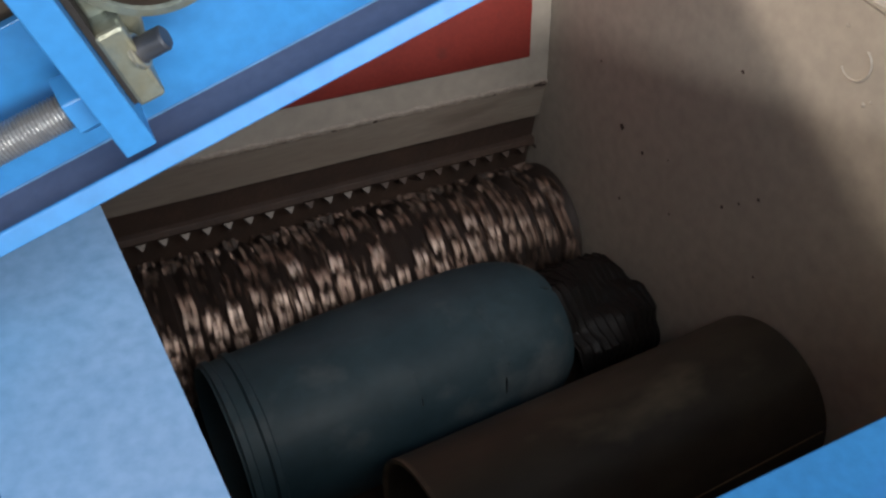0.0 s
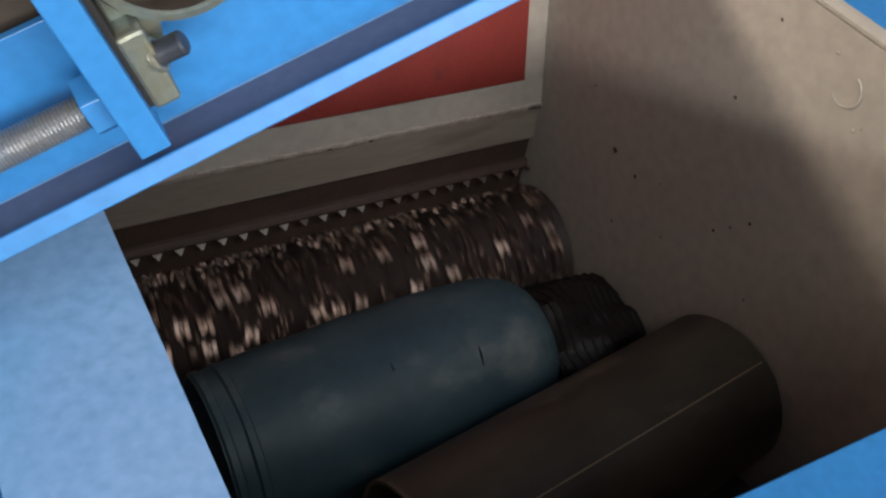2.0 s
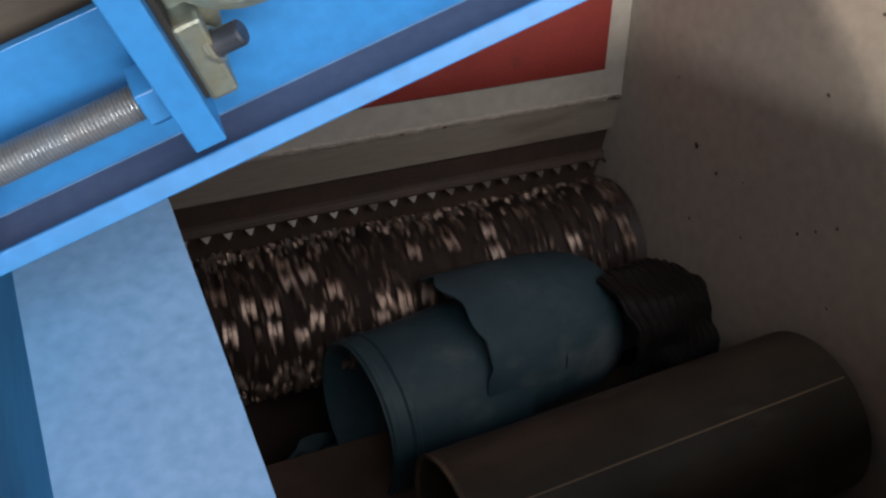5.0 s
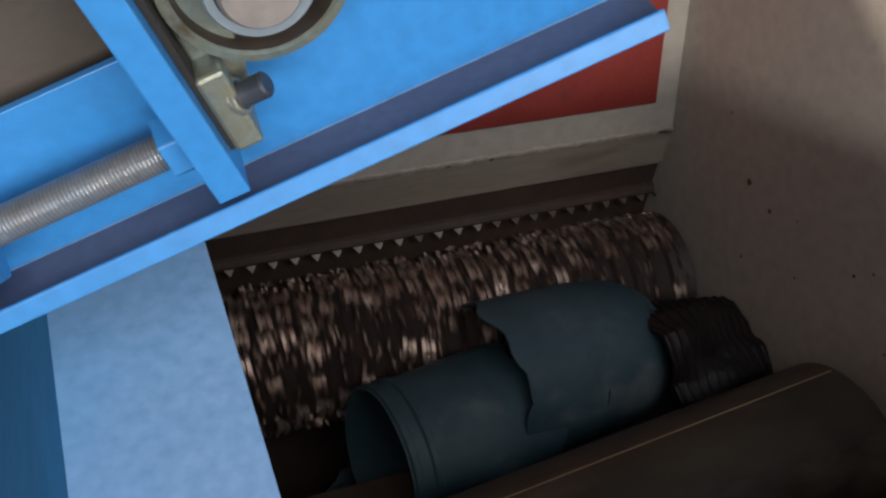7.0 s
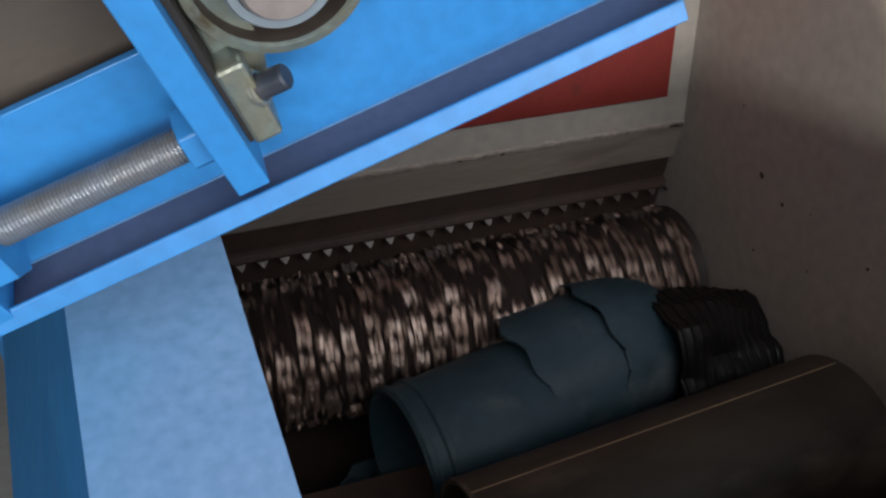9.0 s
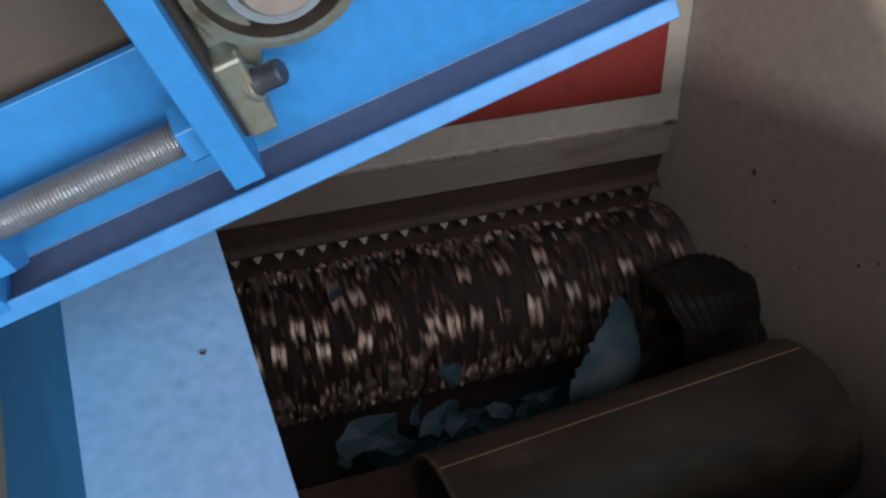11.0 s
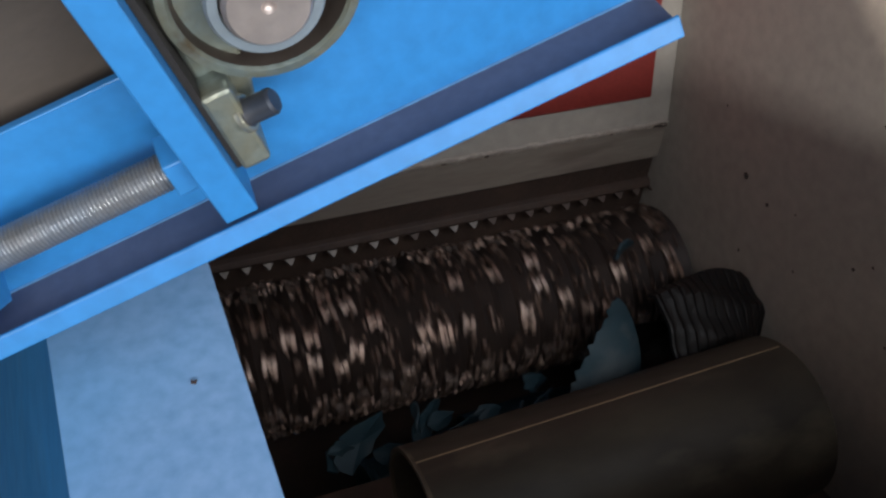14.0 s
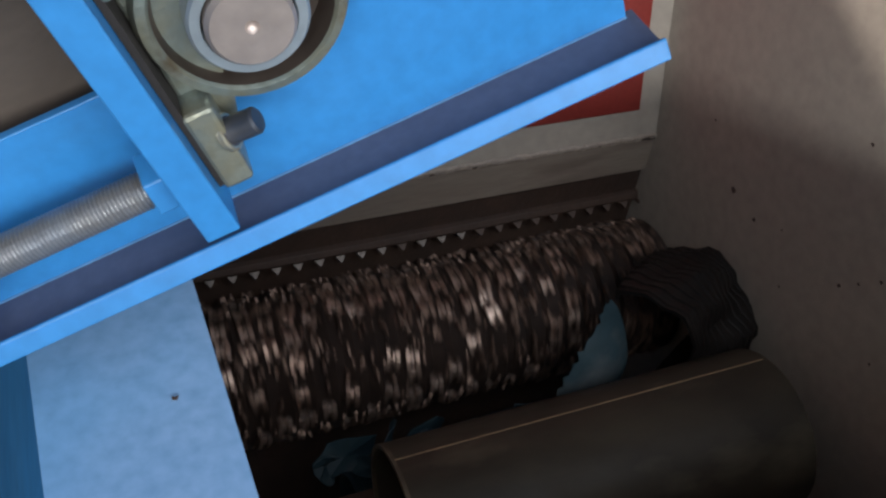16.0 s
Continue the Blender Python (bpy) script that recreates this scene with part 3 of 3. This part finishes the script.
for i in range(4):
    o = thing("drum_scrap", shard_bm(i + 40, 0.018 + 0.004 * i), DRUM, "small blue plastic scrap thrown up by the rotor", "scrap", group="scraps of the drum")
    o.matrix_world = pose(-0.8 + 0.2 * i, -0.33, 1.15)
    flying.append(o)


# ---- keyed motion ----
def about(c, m):
    """The turn m about the place c."""
    return Matrix.Translation(c) @ m @ Matrix.Translation(-Vector(c))


def motions():
    # the near side of the rotor runs upwards, towards the comb
    walk(rotor, [(i * 0.1, pose(XL / 2, RY, RZ, -60.0 * i)) for i in range(161)])
    walk(tube, [(t, pose(x, y, 1.545 - 0.25 * (y + 0.778), r, 0, yaw)) for t, x, y, r, yaw in (
        (0.0, -0.360, -0.838, 64, 2), (0.5, -0.360, -0.822, 48, 3), (1.0, -0.360, -0.80, 32, 6), (1.5, -0.362, -0.78, 20, 9), (2.0, -0.363, -0.795, 20, 8), (3.0, -0.364, -0.775, 34, 8),
        (3.5, -0.37, -0.76, 80, 7), (4.0, -0.368, -0.798, 62, 2), (4.2, -0.368, -0.80, 50, 1), (6.5, -0.38, -0.77, -26, 6), (7.0, -0.385, -0.768, -27, 6), (8.0, -0.39, -0.758, -27, 5), (9.2, -0.40, -0.746, -26, 4.6),
        (11.5, -0.43, -0.69, -23, 4), (12.5, -0.44, -0.68, -22, 3.6), (14.5, -0.44, -0.655, -22, 2), (16.0, -0.44, -0.642, -22, 0.5))])
    walk(drum, [(t, pose(x, y, z, r, ry, yaw)) for t, x, y, z, r, ry, yaw in (
        (0.0, -0.60, -0.49, 1.48, 0, 0, 3), (0.5, -0.58, -0.47, 1.46, -10, 0, 3), (1.5, -0.60, -0.47, 1.475, -25, 0, 3), (2.0, -0.60, -0.47, 1.47, -30, 0, 3),
        (3.0, -0.60, -0.475, 1.475, -20, 0, 4), (3.5, -0.575, -0.44, 1.49, -10, 8, 12), (4.0, -0.53, -0.41, 1.43, 0, 8, 8), (4.2, -0.52, -0.40, 1.41, 0, 6, 7),
        (6.3, -0.52, -0.36, 1.425, 0, 4, 5), (7.4, -0.52, -0.36, 1.422, 3, 4, 5), (8.0, -0.52, -0.36, 1.425, -3, 4, 5), (8.8, -0.52, -0.36, 1.425, 0, 4, 5), (9.0, -0.50, -0.36, 1.40, 0, 2, 5), (9.2, -0.50, -0.37, 1.35, 0, -9, 5),
        (11.3, -0.50, -0.38, 1.16, 0, 0, 3), (16.0, -0.50, -0.38, 1.16, 0, 0, 3))])
    # the torn pieces, in the drum's space
    walk(left_half, [(t, pose(x, y, z, 0, ry, rz)) for t, x, y, z, ry, rz in (
        (0.0, 0, 0, 0, 0, 0), (3.5, 0, 0, 0, 0, 0), (4.0, 0.10, -0.02, 0, 0, 2), (4.2, 0.11, -0.02, -0.01, 0, 2), (6.3, 0.05, -0.05, -0.085, 4, 4), (8.8, 0.05, -0.05, -0.085, 4, 4),
        (9.0, 0.05, -0.05, -0.07, 2, 4), (9.2, 0.05, -0.05, -0.09, -12, 4), (11.3, 0.05, -0.02, -0.12, 0, 0), (16.0, 0.05, -0.02, -0.12, 0, 0))])
    walk(middle, [(t, pose(x, y, z, 0, ry, 0)) for t, x, y, z, ry in (
        (0.0, 0, 0, 0, 0), (8.7, 0, 0, 0, 0), (9.0, 0.04, -0.01, -0.04, -9), (9.2, 0.05, -0.01, -0.06, -13), (11.3, 0, 0, -0.12, 0), (16.0, 0, 0, -0.12, 0))])
    walk(right_half, [(t, pose(0, 0, z)) for t, z in ((0.0, 0), (9.2, 0), (11.3, -0.12), (16.0, -0.12))])
    walk(corner_flap, [(t, pose(0, 0, z)) for t, z in ((0.0, 0), (9.2, 0), (11.3, -0.12), (16.0, -0.12))])
    walk(flap, [(t, pose(x, y, z) @ about((0.24, -0.12, 0.10), pose(0, 0, 0, r, -2 if z else 0, 0))) for t, x, y, z, r in (
        (0.0, 0, 0, 0, 0), (9.2, 0, 0, 0, 0), (11.3, -0.09, 0.06, 0.265, 4), (11.6, -0.09, 0.055, 0.27, 7), (12.5, -0.085, 0.05, 0.28, 4), (14.0, -0.085, 0.05, 0.265, 0), (15.0, -0.085, 0.05, 0.28, 8), (16.0, -0.085, 0.05, 0.285, 12))])
    walk(hose, [(t, pose(x, y, z, r, ry, rz)) for t, x, y, z, r, ry, rz in (
        (0.0, -0.15, -0.47, 1.41, -20, 0, 10), (1.0, -0.15, -0.47, 1.42, 30, 5, 15), (2.0, -0.15, -0.46, 1.41, -15, 0, 5), (3.0, -0.15, -0.46, 1.42, 40, 5, 12), (4.2, -0.15, -0.45, 1.43, 0, 0, 5),
        (5.3, -0.14, -0.45, 1.43, 30, 5, 5), (6.5, -0.14, -0.44, 1.43, -20, 0, 5), (8.0, -0.14, -0.44, 1.43, 30, 4, 8), (9.2, -0.14, -0.43, 1.44, 0, 0, 0), (10.3, -0.14, -0.41, 1.46, 40, 0, 5),
        (11.5, -0.14, -0.39, 1.48, 10, 5, 5), (12.5, -0.14, -0.39, 1.49, -20, 0, 0), (13.5, -0.14, -0.40, 1.47, 40, 5, 5), (14.2, -0.14, -0.38, 1.49, 80, 0, 0), (14.5, -0.13, -0.34, 1.55, 140, 0, 0),
        (14.8, -0.12, -0.38, 1.63, 200, 0, 10), (15.1, -0.13, -0.41, 1.67, 260, 0, 20), (15.4, -0.12, -0.41, 1.58, 310, 0, 15), (15.7, -0.13, -0.40, 1.53, 345, 0, 20), (16.0, -0.13, -0.40, 1.54, 370, 0, 25))])
    walk(chip, [(0.0, pose(-0.95, -0.62, 1.349)), (9.3, pose(-0.95, -0.62, 1.349)), (9.8, pose(-0.8, -0.55, 2.0, 60, 40, 0)), (10.3, pose(-0.98, -0.75, 2.45, 100, 60, 30)), (10.8, pose(-1.07, -0.845, ZR + 0.02, 30, 10, 20)),
                (11.0, pose(-1.084, -0.859, ZR + 0.0003)), (16.0, pose(-1.084, -0.859, ZR + 0.0003))])
    for i, o in enumerate(flying):
        x, down = -0.85 + 0.21 * i, (-0.36, 1.15)
        rows = [(0.0, pose(x, *down)), (9.4 + 0.3 * i, pose(x, *down))]
        for k in range(3):
            t = 10.6 + 0.25 * i + 1.75 * k
            rows += [(t, pose(x, -0.37, 1.34, 30 * k, 20, 0)), (t + 0.35, pose(x + 0.02, -0.24, 1.56, 80 + 30 * k, 40, 30)), (t + 0.6, pose(x + 0.03, -0.08, 1.545, 120 + 30 * k, 30, 60)),
                     (t + 0.9, pose(x + 0.02, -0.22, 1.57, 80 + 30 * k, 30, 40)), (t + 1.2, pose(x, -0.36, 1.36, 40 + 30 * k, 20, 10))]
        walk(o, rows + [(16.0, pose(x, -0.38, 1.35, 100, 20, 10))])
    for i, (o, x, y, z, rx, rz) in enumerate(shards):
        d = 0.012 * math.sin(i * 2.1)
        walk(o, [(0.0, pose(x, y + 0.03, 1.12, rx, 0, rz)), (9.2, pose(x, y + 0.03, 1.12, rx, 0, rz)), (11.2, pose(x, y, z, rx, 0, rz)), (12.0, pose(x + d, y, z + d, rx + 15, 5, rz + 10)),
                 (13.0, pose(x - d, y, z, rx - 10, 0, rz)), (14.0, pose(x + d, y - d, z + 0.01, rx + 10, -8, rz + 20)), (15.0, pose(x, y, z, rx, 0, rz + 10)), (16.0, pose(x - d, y, z - d, rx + 12, 0, rz))])


motions()
